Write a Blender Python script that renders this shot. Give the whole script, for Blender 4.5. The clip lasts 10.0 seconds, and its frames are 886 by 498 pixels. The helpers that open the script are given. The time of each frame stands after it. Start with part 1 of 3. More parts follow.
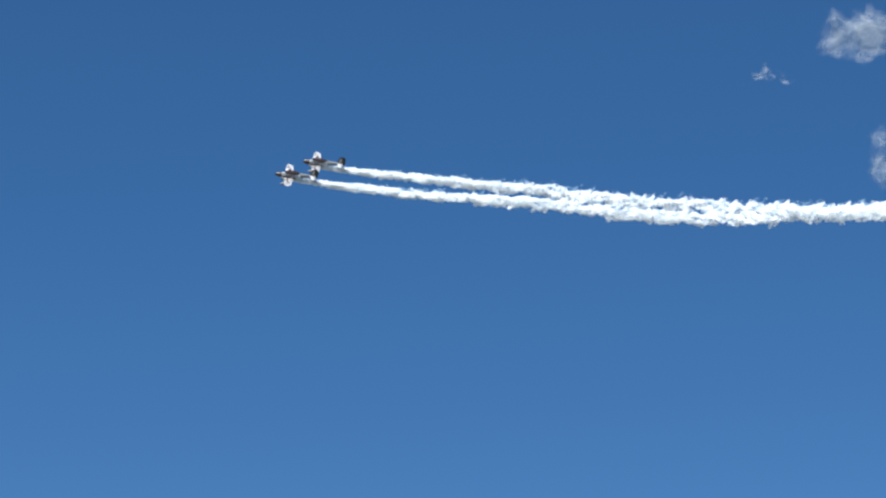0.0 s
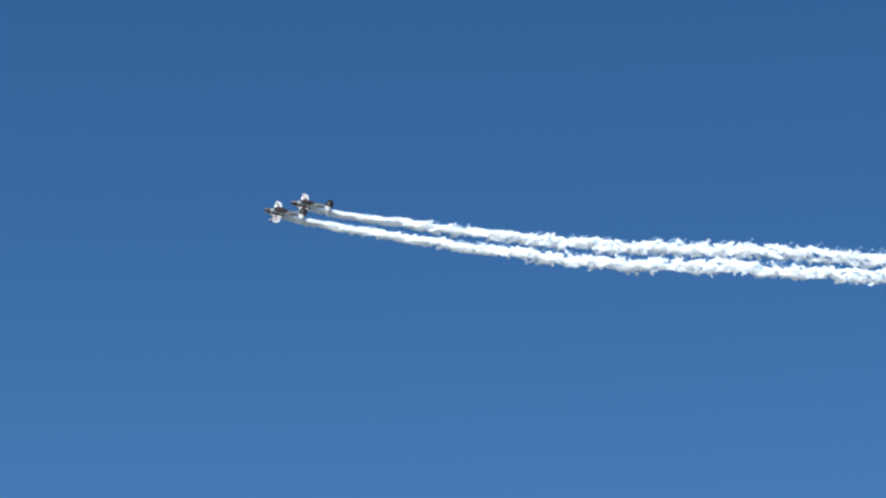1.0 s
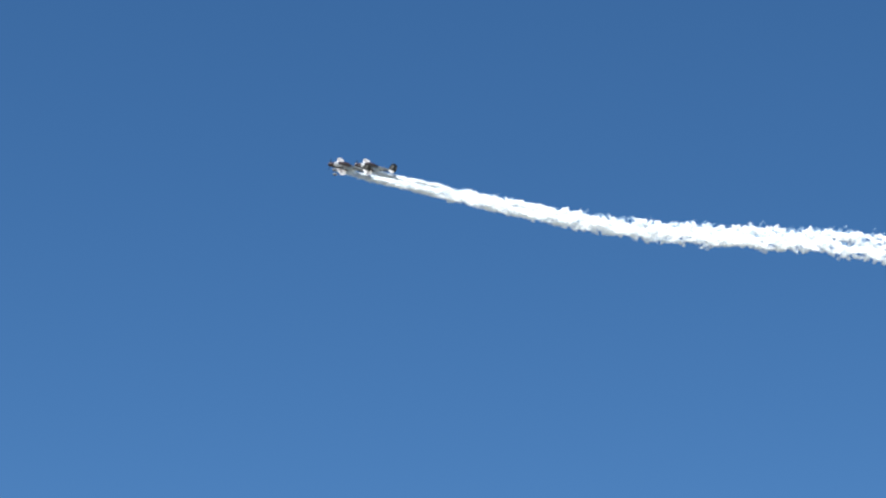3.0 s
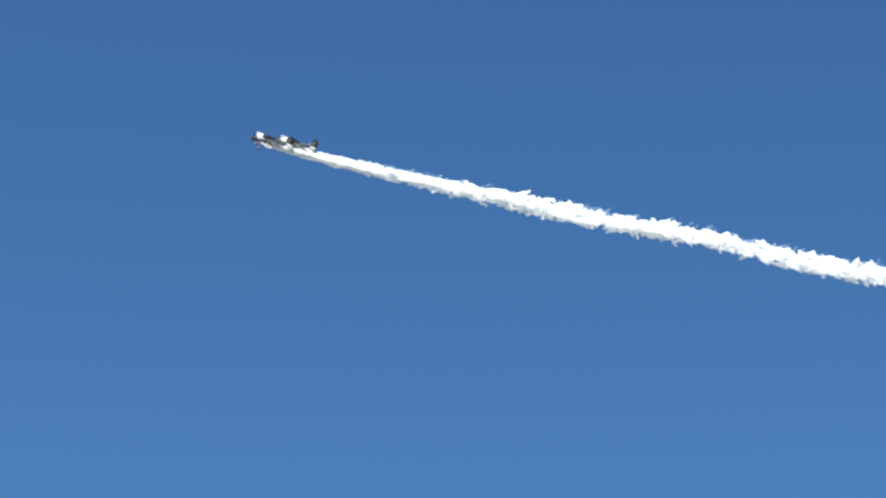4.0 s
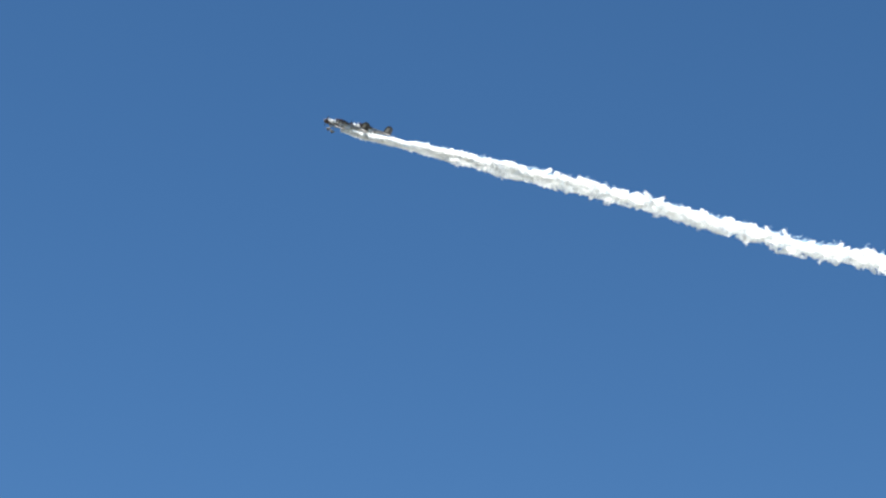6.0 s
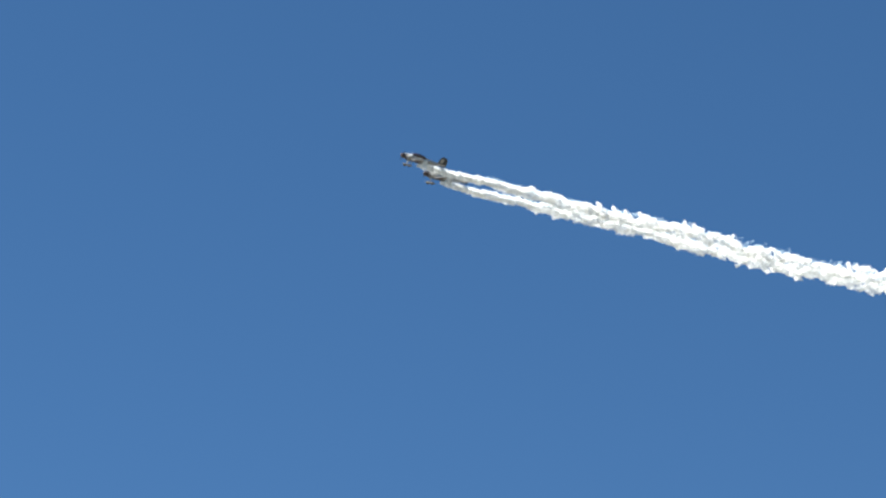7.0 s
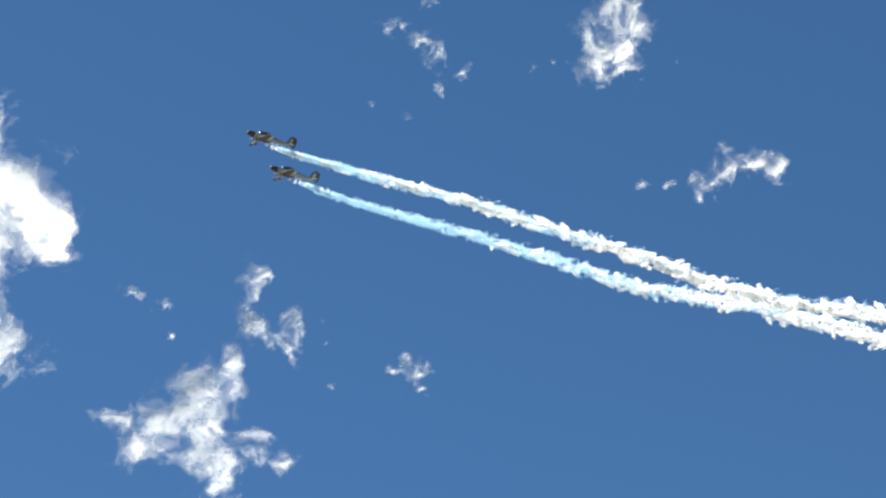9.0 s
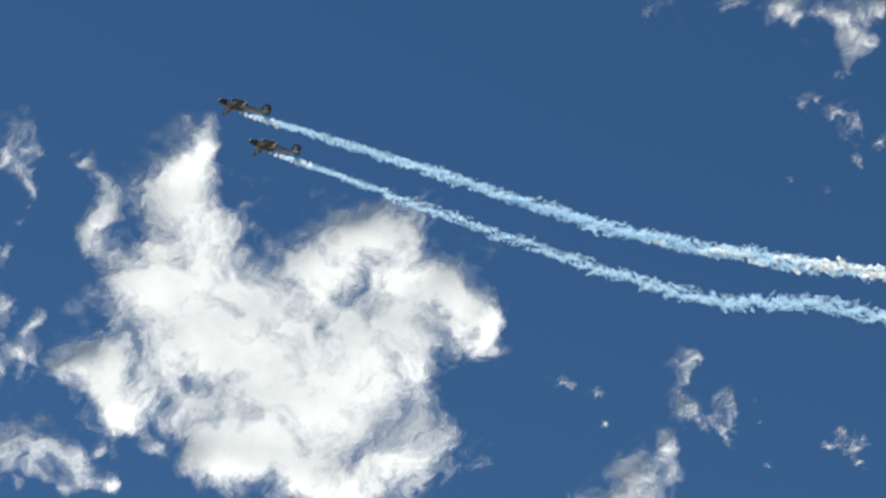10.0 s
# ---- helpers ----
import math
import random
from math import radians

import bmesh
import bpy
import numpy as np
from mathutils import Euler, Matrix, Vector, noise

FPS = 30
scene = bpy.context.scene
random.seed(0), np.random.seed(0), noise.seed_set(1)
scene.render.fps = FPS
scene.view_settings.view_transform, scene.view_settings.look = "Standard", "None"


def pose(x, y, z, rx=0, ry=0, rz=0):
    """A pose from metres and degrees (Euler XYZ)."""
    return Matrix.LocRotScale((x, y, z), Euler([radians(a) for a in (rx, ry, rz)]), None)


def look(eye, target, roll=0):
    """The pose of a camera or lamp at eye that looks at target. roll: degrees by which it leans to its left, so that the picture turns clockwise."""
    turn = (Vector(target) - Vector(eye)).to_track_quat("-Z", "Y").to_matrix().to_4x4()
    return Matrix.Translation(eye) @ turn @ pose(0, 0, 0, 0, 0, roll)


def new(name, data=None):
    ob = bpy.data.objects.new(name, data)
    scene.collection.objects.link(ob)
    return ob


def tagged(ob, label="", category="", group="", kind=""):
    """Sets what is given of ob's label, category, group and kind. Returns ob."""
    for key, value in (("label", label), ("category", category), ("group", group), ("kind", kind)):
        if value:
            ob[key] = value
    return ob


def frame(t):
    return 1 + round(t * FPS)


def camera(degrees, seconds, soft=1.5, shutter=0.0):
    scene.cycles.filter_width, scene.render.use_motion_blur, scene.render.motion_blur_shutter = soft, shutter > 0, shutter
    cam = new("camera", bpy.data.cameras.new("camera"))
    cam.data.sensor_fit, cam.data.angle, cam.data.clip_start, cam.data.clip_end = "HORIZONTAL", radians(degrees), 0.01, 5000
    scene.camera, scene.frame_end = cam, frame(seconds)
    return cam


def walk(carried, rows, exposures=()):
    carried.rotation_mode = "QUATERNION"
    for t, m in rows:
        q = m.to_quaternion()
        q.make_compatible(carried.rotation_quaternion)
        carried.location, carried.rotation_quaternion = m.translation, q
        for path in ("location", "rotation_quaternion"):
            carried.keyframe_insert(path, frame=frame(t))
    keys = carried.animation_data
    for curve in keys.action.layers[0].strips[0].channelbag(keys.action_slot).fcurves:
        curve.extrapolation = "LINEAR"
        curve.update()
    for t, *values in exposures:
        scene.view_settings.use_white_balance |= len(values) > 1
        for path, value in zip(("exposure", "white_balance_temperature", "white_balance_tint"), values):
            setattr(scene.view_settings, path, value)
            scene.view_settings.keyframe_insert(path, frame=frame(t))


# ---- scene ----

EYE = Vector((0.0, 0.0, 1.6))


def toward(azimuth, elevation):
    """The way that lies at an azimuth (degrees to the left of +y) and an elevation."""
    a, e = radians(azimuth), radians(elevation)
    return Vector((-math.sin(a) * math.cos(e), math.cos(a) * math.cos(e), math.sin(e)))


# ---- camera: it stands still on the field and pans after the aircraft ----
CAMERA_ROWS = [
    (0.00, -2.761, 14.824), (0.25, -0.823, 15.389), (0.50, 0.896, 15.859), (0.75, 2.268, 16.147), (1.00, 3.546, 16.300), (1.25, 4.997, 16.405),
    (1.50, 6.585, 16.471), (1.75, 8.227, 16.547), (2.00, 9.973, 16.681), (2.25, 11.881, 16.890), (2.50, 13.920, 17.167), (2.75, 15.980, 17.468),
    (3.00, 17.727, 17.779), (3.25, 18.992, 18.099), (3.50, 20.237, 18.348), (3.75, 21.559, 18.560), (4.00, 22.977, 18.774), (4.25, 24.510, 19.024),
    (4.50, 26.158, 19.372), (4.75, 27.814, 19.874), (5.00, 29.474, 20.402), (5.25, 31.219, 20.803), (5.50, 33.206, 21.059), (5.75, 35.380, 21.292),
    (6.00, 37.647, 21.611), (6.25, 39.912, 22.143), (6.50, 42.091, 22.923), (6.75, 44.167, 23.561), (7.00, 46.104, 23.990), (7.25, 47.853, 24.107),
    (7.50, 49.371, 24.013), (7.75, 50.700, 23.857), (8.00, 52.170, 24.181), (8.25, 54.050, 25.500), (8.50, 55.806, 26.500), (8.75, 57.400, 27.090),
    (9.00, 58.774, 27.464), (9.25, 60.092, 27.796), (9.50, 61.631, 28.096), (9.75, 63.830, 28.450), (10.00, 66.415, 28.806),
]

EXPOSURES = [(0.0, 1.0, 5870, 4), (2.5, 1.37, 6220, 4), (4.5, 1.57, 6520, 4), (7.5, 1.72, 6970, 4), (9.0, 1.69, 7070, 4), (9.5, 1.52, 6970, 4), (10.0, 1.02, 6920, 4)]
cam = camera(14.0, 10.0, soft=2.3)
walk(cam, [(t, look(EYE, EYE + 100 * toward(a, e))) for t, a, e in CAMERA_ROWS], EXPOSURES)

# ---- flight paths of the two noses: seconds, x, y, z ----
LEADER_ROWS = [
    (-2.5, 171.28, 589.73, 170.87), (-2.0, 137.86, 598.43, 170.04), (-1.5, 103.86, 605.03, 170.07), (-1.0, 69.41, 609.46, 171.01),
    (-0.5, 34.71, 611.63, 173.14), (0.0, 0.00, 611.36, 176.91), (0.5, -34.55, 608.87, 181.52), (1.0, -68.94, 604.28, 186.36),
    (1.5, -103.05, 597.52, 191.48), (2.0, -136.66, 588.51, 197.05), (2.5, -169.42, 577.11, 202.75), (3.0, -200.73, 562.16, 208.53),
    (3.5, -229.65, 542.67, 213.74), (4.0, -255.63, 519.20, 218.15), (4.5, -279.02, 493.16, 222.05), (5.0, -300.51, 465.69, 225.38),
    (5.5, -320.04, 436.78, 229.17), (6.0, -337.66, 406.75, 232.97), (6.5, -353.30, 375.79, 236.82), (7.0, -366.75, 343.94, 241.27),
    (7.5, -378.23, 311.67, 245.50), (8.0, -387.81, 278.63, 249.70), (8.5, -395.66, 245.64, 252.55), (9.0, -401.73, 210.66, 255.84),
    (9.5, -404.36, 178.07, 258.32), (10.0, -405.33, 143.12, 260.89),
]
WINGMAN_ROWS = [
    (-2.5, 178.11, 595.54, 173.74), (-2.0, 144.32, 604.55, 173.18), (-1.5, 109.95, 611.42, 173.51), (-1.0, 75.11, 616.10, 174.75),
    (-0.5, 40.02, 618.49, 177.19), (0.0, 4.90, 618.40, 181.30), (0.5, -30.20, 616.22, 185.67), (1.0, -65.03, 612.00, 190.00),
    (1.5, -99.56, 605.59, 194.71), (2.0, -133.70, 596.87, 199.86), (2.5, -167.02, 585.69, 205.36), (3.0, -198.90, 570.86, 211.07),
    (3.5, -228.50, 551.41, 216.20), (4.0, -255.26, 527.93, 220.49), (4.5, -279.37, 501.80, 224.30), (5.0, -301.41, 474.23, 227.72),
    (5.5, -321.42, 445.19, 231.69), (6.0, -339.55, 415.02, 235.59), (6.5, -355.88, 383.94, 239.18), (7.0, -370.48, 352.30, 242.13),
    (7.5, -382.68, 319.82, 246.09), (8.0, -392.94, 286.58, 250.06), (8.5, -401.60, 253.38, 252.39), (9.0, -408.41, 218.19, 255.33),
    (9.5, -411.57, 185.54, 257.62), (10.0, -412.97, 150.59, 260.22),
]
LEADER_BANK = [(-2.5, 40.4), (0, 40.2), (1, 40.4), (2, 39.3), (3, 37.7), (4, 36.9), (5, 35.6), (6, 32.6), (7, 27.7), (8, 24.6), (9, 23.5), (10, 21.2)]
WINGMAN_BANK = [(-2.5, 40.5), (0, 40.4), (1, 40.5), (2, 39.3), (3, 37.6), (4, 36.7), (5, 35.5), (6, 32.4), (7, 26.7), (8, 23.9), (9, 22.7), (10, 20.6)]

# nose above the way that it flies, degrees; and how fast the smoke let out at a time climbs, m/s, every fifth of a second from -2.6 s;
# and how far it settles at first, m, every second from -3 s
INCIDENCE = [(-2.5, -3), (0, -3), (1, -1), (3, -1.5), (4.5, -2.8), (6.5, 0.3), (7.5, 0), (8, 1), (8.5, 3.2), (9, 2.6), (9.5, 3), (10, 1.5)]
LEADER_DRIFT = [-0.0, -0.0, 0.0, 0.1, 0.3, 0.4, 0.4, 0.4, 0.4, 1.0, 2.0, 2.4, 2.8, 2.0, 1.7, 1.5, 1.4, 1.5, 1.1, 0.6, 1.4, 2.9, 3.1, 2.5, 1.6, 1.0, 1.2, 2.2, 2.2, 2.2, 2.6, 2.3, 2.0, 1.8, 1.4, 0.8, 0.2, 0.1, 0.9, 2.1, 2.6, 2.5, 2.2, 1.9, 2.5, 3.0, 2.4, 2.3, 1.1, 0.4, 0.1, -0.4, -1.8, -2.2, -1.2, -0.0, 1.8, 0.4, -0.7, -1.1, -0.6, -0.0, 0.1, 0.1]
WINGMAN_DRIFT = [-0.0, -0.0, 0.0, 0.1, 0.2, 0.2, 0.0, -0.2, 0.0, 0.6, 2.3, 3.2, 3.0, 2.3, 1.3, 1.2, 1.7, 1.5, 0.9, 0.4, 1.3, 3.4, 3.8, 3.1, 2.0, 1.1, 1.0, 2.0, 2.4, 2.1, 2.5, 2.2, 1.9, 1.7, 1.4, 0.9, 0.4, 0.1, 0.6, 1.6, 2.2, 2.1, 1.3, 0.6, 0.8, 1.5, 1.3, 1.3, 0.3, -0.1, -0.3, -0.7, -1.4, -2.0, -3.2, -1.9, -0.0, 0.2, -2.7, -3.5, -3.0, -1.9, -0.4, 0.7]
LEADER_SAG = [-0.09, 0.50, 1.19, 0.65, 1.01, 1.19, 0.94, 0.12, -0.98, -0.84, -1.32, -0.56, 0.03, -0.14, -0.16]
WINGMAN_SAG = [0.13, 0.70, 1.14, 0.24, 0.68, 0.97, 1.04, -0.03, -0.89, -0.02, 0.08, -0.22, 1.27, 1.20, 0.56]

# ---- sky, sun ----
SUN_AZIMUTH, SUN_ELEVATION = 140.0, 58.0
world = bpy.data.worlds.new("sky")
scene.world = world
world.use_nodes = True
wn = world.node_tree.nodes
sky = wn.new("ShaderNodeTexSky")
sky.sky_type, sky.sun_disc = "NISHITA", False
sky.sun_elevation, sky.sun_rotation = radians(SUN_ELEVATION), radians(-SUN_AZIMUTH)
sky.altitude, sky.air_density, sky.dust_density, sky.ozone_density = 3000, 0.75, 0.4, 1.5
wn["Background"].inputs["Strength"].default_value = 0.0505
deep = wn.new("ShaderNodeHueSaturation")   # clear dry air: a deeper blue
deep.inputs["Saturation"].default_value = 1.22
world.node_tree.links.new(sky.outputs["Color"], deep.inputs["Color"])
world.node_tree.links.new(deep.outputs["Color"], wn["Background"].inputs["Color"])
sun = new("sun", bpy.data.lights.new("sun", "SUN"))
sun.data.energy, sun.data.angle, sun.data.color = 5.0, radians(0.53), (1.0, 0.98, 0.955)
sun.matrix_world = look(toward(SUN_AZIMUTH, SUN_ELEVATION) * 300, (0, 0, 0))


# ---- materials ----
def material(name):
    m = bpy.data.materials.new(name)
    m.use_nodes = True
    return m, m.node_tree.nodes, m.node_tree.links


def painted(name, colour, rough, metal=0.0, coat=0.0, scale=3.0, spread=0.12, bump=0.02):
    """Paint or metal with two scales of grime and a slight waviness."""
    m, n, k = material(name)
    b = n["Principled BSDF"]
    b.inputs["Metallic"].default_value, b.inputs["Coat Weight"].default_value = metal, coat
    b.inputs["Coat Roughness"].default_value = 0.08
    xyz = n.new("ShaderNodeTexCoord")
    big, fine, both, ramp, mix, rr, bp = (n.new("ShaderNode" + s) for s in ("TexNoise", "TexNoise", "Math", "MapRange", "Mix", "MapRange", "Bump"))
    big.inputs["Scale"].default_value, fine.inputs["Scale"].default_value = scale, scale * 9
    both.operation = "MULTIPLY"
    for t in (big, fine):
        k.new(xyz.outputs["Object"], t.inputs["Vector"])
    k.new(big.outputs["Fac"], both.inputs[0])
    k.new(fine.outputs["Fac"], both.inputs[1])
    ramp.inputs["From Min"].default_value, ramp.inputs["From Max"].default_value = 0.12, 0.4
    k.new(both.outputs[0], ramp.inputs["Value"])
    mix.data_type = "RGBA"
    mix.inputs["A"].default_value = (*[c * (1 - spread) for c in colour], 1)
    mix.inputs["B"].default_value = (*[min(1, c * (1 + spread)) for c in colour], 1)
    k.new(ramp.outputs[0], mix.inputs["Factor"])
    k.new(mix.outputs["Result"], b.inputs["Base Color"])
    rr.inputs["To Min"].default_value, rr.inputs["To Max"].default_value = rough * 0.8, min(1, rough * 1.25)
    k.new(ramp.outputs[0], rr.inputs["Value"])
    k.new(rr.outputs[0], b.inputs["Roughness"])
    bp.inputs["Strength"].default_value, bp.inputs["Distance"].default_value = 0.4, bump
    k.new(fine.outputs["Fac"], bp.inputs["Height"])
    k.new(bp.outputs["Normal"], b.inputs["Normal"])
    return m


WHITE = painted("pale_paint", (0.45, 0.43, 0.42), 0.3, coat=0.4)
SILVER = painted("silver_skin", (0.3, 0.29, 0.28), 0.4, metal=0.6)
MAROON = painted("maroon_paint", (0.03, 0.013, 0.014), 0.34, coat=0.3)
DARK = painted("dark_paint", (0.03, 0.028, 0.03), 0.35, coat=0.3)
CREAM = painted("cream_paint", (0.27, 0.245, 0.22), 0.4, coat=0.3)
BLACK = painted("black_gloss", (0.012, 0.012, 0.013), 0.14, coat=1.0, bump=0.001)
BROWN = painted("brown_paint", (0.075, 0.05, 0.042), 0.75)
CHROME = painted("polished_metal", (0.85, 0.85, 0.86), 0.12, metal=1.0, spread=0.05, bump=0.002)
RUBBER = painted("tyre_rubber", (0.025, 0.025, 0.025), 0.8)
STEEL = painted("steel", (0.3, 0.29, 0.28), 0.4, metal=0.8)
GLASS, gn, gk = material("canopy_glass")
gb = gn["Principled BSDF"]
gb.inputs["Base Color"].default_value = (0.05, 0.028, 0.024, 1)
gb.inputs["Roughness"].default_value, gb.inputs["Coat Weight"].default_value = 0.06, 1.0
gb.inputs["IOR"].default_value = 1.5


def vapour(name, colour, thin, density=False, glow=0.5, scale=0.004, fluff=0.0):
    """Water droplets or oil mist: light falls on it and through it, and its thin rims let the sky show."""
    m, n, k = material(name)
    n.remove(n["Principled BSDF"])
    out = n["Material Output"]
    d, t, both = n.new("ShaderNodeBsdfDiffuse"), n.new("ShaderNodeBsdfTranslucent"), n.new("ShaderNodeMixShader")
    for s in (d, t):
        s.inputs["Color"].default_value = (*colour, 1)
    if fluff:
        # droplets scatter every way: a fine tousled relief
        place, wool, relief = n.new("ShaderNodeTexCoord"), n.new("ShaderNodeTexNoise"), n.new("ShaderNodeBump")
        wool.inputs["Scale"].default_value, wool.inputs["Detail"].default_value = fluff, 2
        relief.inputs["Strength"].default_value, relief.inputs["Distance"].default_value = 1.0, 3.0 / fluff
        k.new(place.outputs["Object"], wool.inputs["Vector"])
        k.new(wool.outputs["Fac"], relief.inputs["Height"])
        for s in (d, t):
            k.new(relief.outputs["Normal"], s.inputs["Normal"])
    both.inputs["Fac"].default_value = glow
    k.new(d.outputs[0], both.inputs[1])
    k.new(t.outputs[0], both.inputs[2])
    clear, mix = n.new("ShaderNodeBsdfTransparent"), n.new("ShaderNodeMixShader")
    k.new(clear.outputs[0], mix.inputs[1])
    k.new(both.outputs[0], mix.inputs[2])
    if density:
        a = n.new("ShaderNodeAttribute")
        a.attribute_name = "thickness"
        xyz, tex, mul, rng = n.new("ShaderNodeTexCoord"), n.new("ShaderNodeTexNoise"), n.new("ShaderNodeMath"), n.new("ShaderNodeMapRange")
        tex.inputs["Scale"].default_value, tex.inputs["Detail"].default_value, tex.inputs["Roughness"].default_value = scale, 7, 0.7
        k.new(xyz.outputs["Object"], tex.inputs["Vector"])
        mul.operation = "MULTIPLY_ADD"
        mul.inputs[1].default_value, mul.inputs[2].default_value = 0.9, -0.47
        k.new(tex.outputs["Fac"], mul.inputs[0])
        add = n.new("ShaderNodeMath")
        k.new(mul.outputs[0], add.inputs[0])
        k.new(a.outputs["Fac"], add.inputs[1])
        rng.interpolation_type = "SMOOTHSTEP"
        rng.inputs["From Min"].default_value, rng.inputs["From Max"].default_value = 0.0, thin
        k.new(add.outputs[0], rng.inputs["Value"])
        k.new(rng.outputs[0], mix.inputs["Fac"])
    else:
        mix.inputs["Fac"].default_value = thin
    k.new(mix.outputs[0], out.inputs["Surface"])
    return m


CLOUD = vapour("cloud_droplets", (0.96, 0.96, 0.97), 1.8, density=True, glow=0.65, scale=0.025, fluff=2.5)

SMOKE = vapour("oil_smoke", (1.0, 1.0, 1.0), 0.7, glow=0.5)
# THIN, HAZE: bluish scatter of mist plus sky showing through, put into the tint
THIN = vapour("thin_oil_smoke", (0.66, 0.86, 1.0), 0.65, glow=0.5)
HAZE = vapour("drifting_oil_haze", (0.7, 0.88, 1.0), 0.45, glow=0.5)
FRESH = vapour("fresh_oil_smoke", (1.0, 1.0, 1.0), 0.8, glow=0.5)
GRASS = painted("airfield_grass", (0.08, 0.08, 0.065), 0.95, scale=0.02, spread=0.3, bump=0.0)


# ---- building ----
def part(name, bm, mat, parent=None, label=""):
    me = bpy.data.meshes.new(name)
    bm.normal_update()
    bm.to_mesh(me)
    bm.free()
    me.materials.append(mat)
    for p in me.polygons:
        p.use_smooth = True
    me.set_sharp_from_angle(angle=radians(50))
    ob = new(name, me)
    ob.parent = parent
    return tagged(ob, label)


def loft(rings, cap=True):
    """A skin over rings of equal count."""
    bm = bmesh.new()
    vs = [[bm.verts.new(p) for p in r] for r in rings]
    n = len(rings[0])
    for a, b in zip(vs, vs[1:]):
        for i in range(n):
            bm.faces.new((a[i], a[(i + 1) % n], b[(i + 1) % n], b[i]))
    if cap:
        bm.faces.new(vs[0][::-1])
        bm.faces.new(vs[-1])
    bmesh.ops.recalc_face_normals(bm, faces=bm.faces)
    return bm


def hull(x, zc, w, h, n=20, power=2.3):
    """A rounded cross-section of a body at x."""
    ring = []
    for i in range(n):
        a = math.tau * i / n
        c, s = math.cos(a), math.sin(a)
        ring.append((x, w * math.copysign(abs(c) ** (2 / power), c), zc + h * math.copysign(abs(s) ** (2 / power), s)))
    return ring


def foil(chord, thick, n=9, start=0.0, end=1.0):
    """Points round an aerofoil: (share of the chord from its leading edge, height)."""
    def y(u):
        return 5 * thick * chord * (0.2969 * math.sqrt(u) - 0.126 * u - 0.3516 * u * u + 0.2843 * u ** 3 - 0.1 * u ** 4)
    us = [start + (end - start) * (1 - math.cos(math.pi * i / n)) / 2 for i in range(n + 1)]
    return [(u, y(u) + 0.004) for u in us[::-1]] + [(u, -y(u) * 0.8 - 0.004) for u in us[1 if start == 0 else 0:]]


def panel(stations, start=0.0, end=1.0, upright=False):
    """A wing-like panel. Stations: span, leading edge x, chord, thickness ratio, height."""
    rings = []
    for s, x, c, t, z in stations:
        if upright:
            rings.append([(x - u * c, v, s) for u, v in foil(c, t, start=start, end=end)])
        else:
            rings.append([(x - u * c, s, z + v) for u, v in foil(c, t, start=start, end=end)])
    return loft(rings)


def disc(centre, radius, width, n=18, bulge=0.75):
    """A wheel across y."""
    x, y, z = centre
    rings = []
    for dy, r in ((-0.5, bulge), (-0.35, 0.95), (0, 1.0), (0.35, 0.95), (0.5, bulge)):
        rings.append([(x + radius * r * math.cos(math.tau * i / n), y + dy * width, z + radius * r * math.sin(math.tau * i / n)) for i in range(n)])
    return loft(rings)


def rod(a, b, r0, r1, n=8, flat=1.0):
    a, b = Vector(a), Vector(b)
    q = (b - a).to_track_quat("Z", "X")
    rings = [[p + q @ Vector((r * math.cos(math.tau * i / n), flat * r * math.sin(math.tau * i / n), 0)) for i in range(n)] for p, r in ((a, r0), (b, r1))]
    return loft(rings)


# ---- ground ----
def ground():
    bm = bmesh.new()
    bmesh.ops.create_circle(bm, cap_ends=True, radius=4800, segments=96)
    tagged(part("ground", bm, GRASS), "dry green airfield grass reaching to the horizon", "ground", kind="structure")


ground()


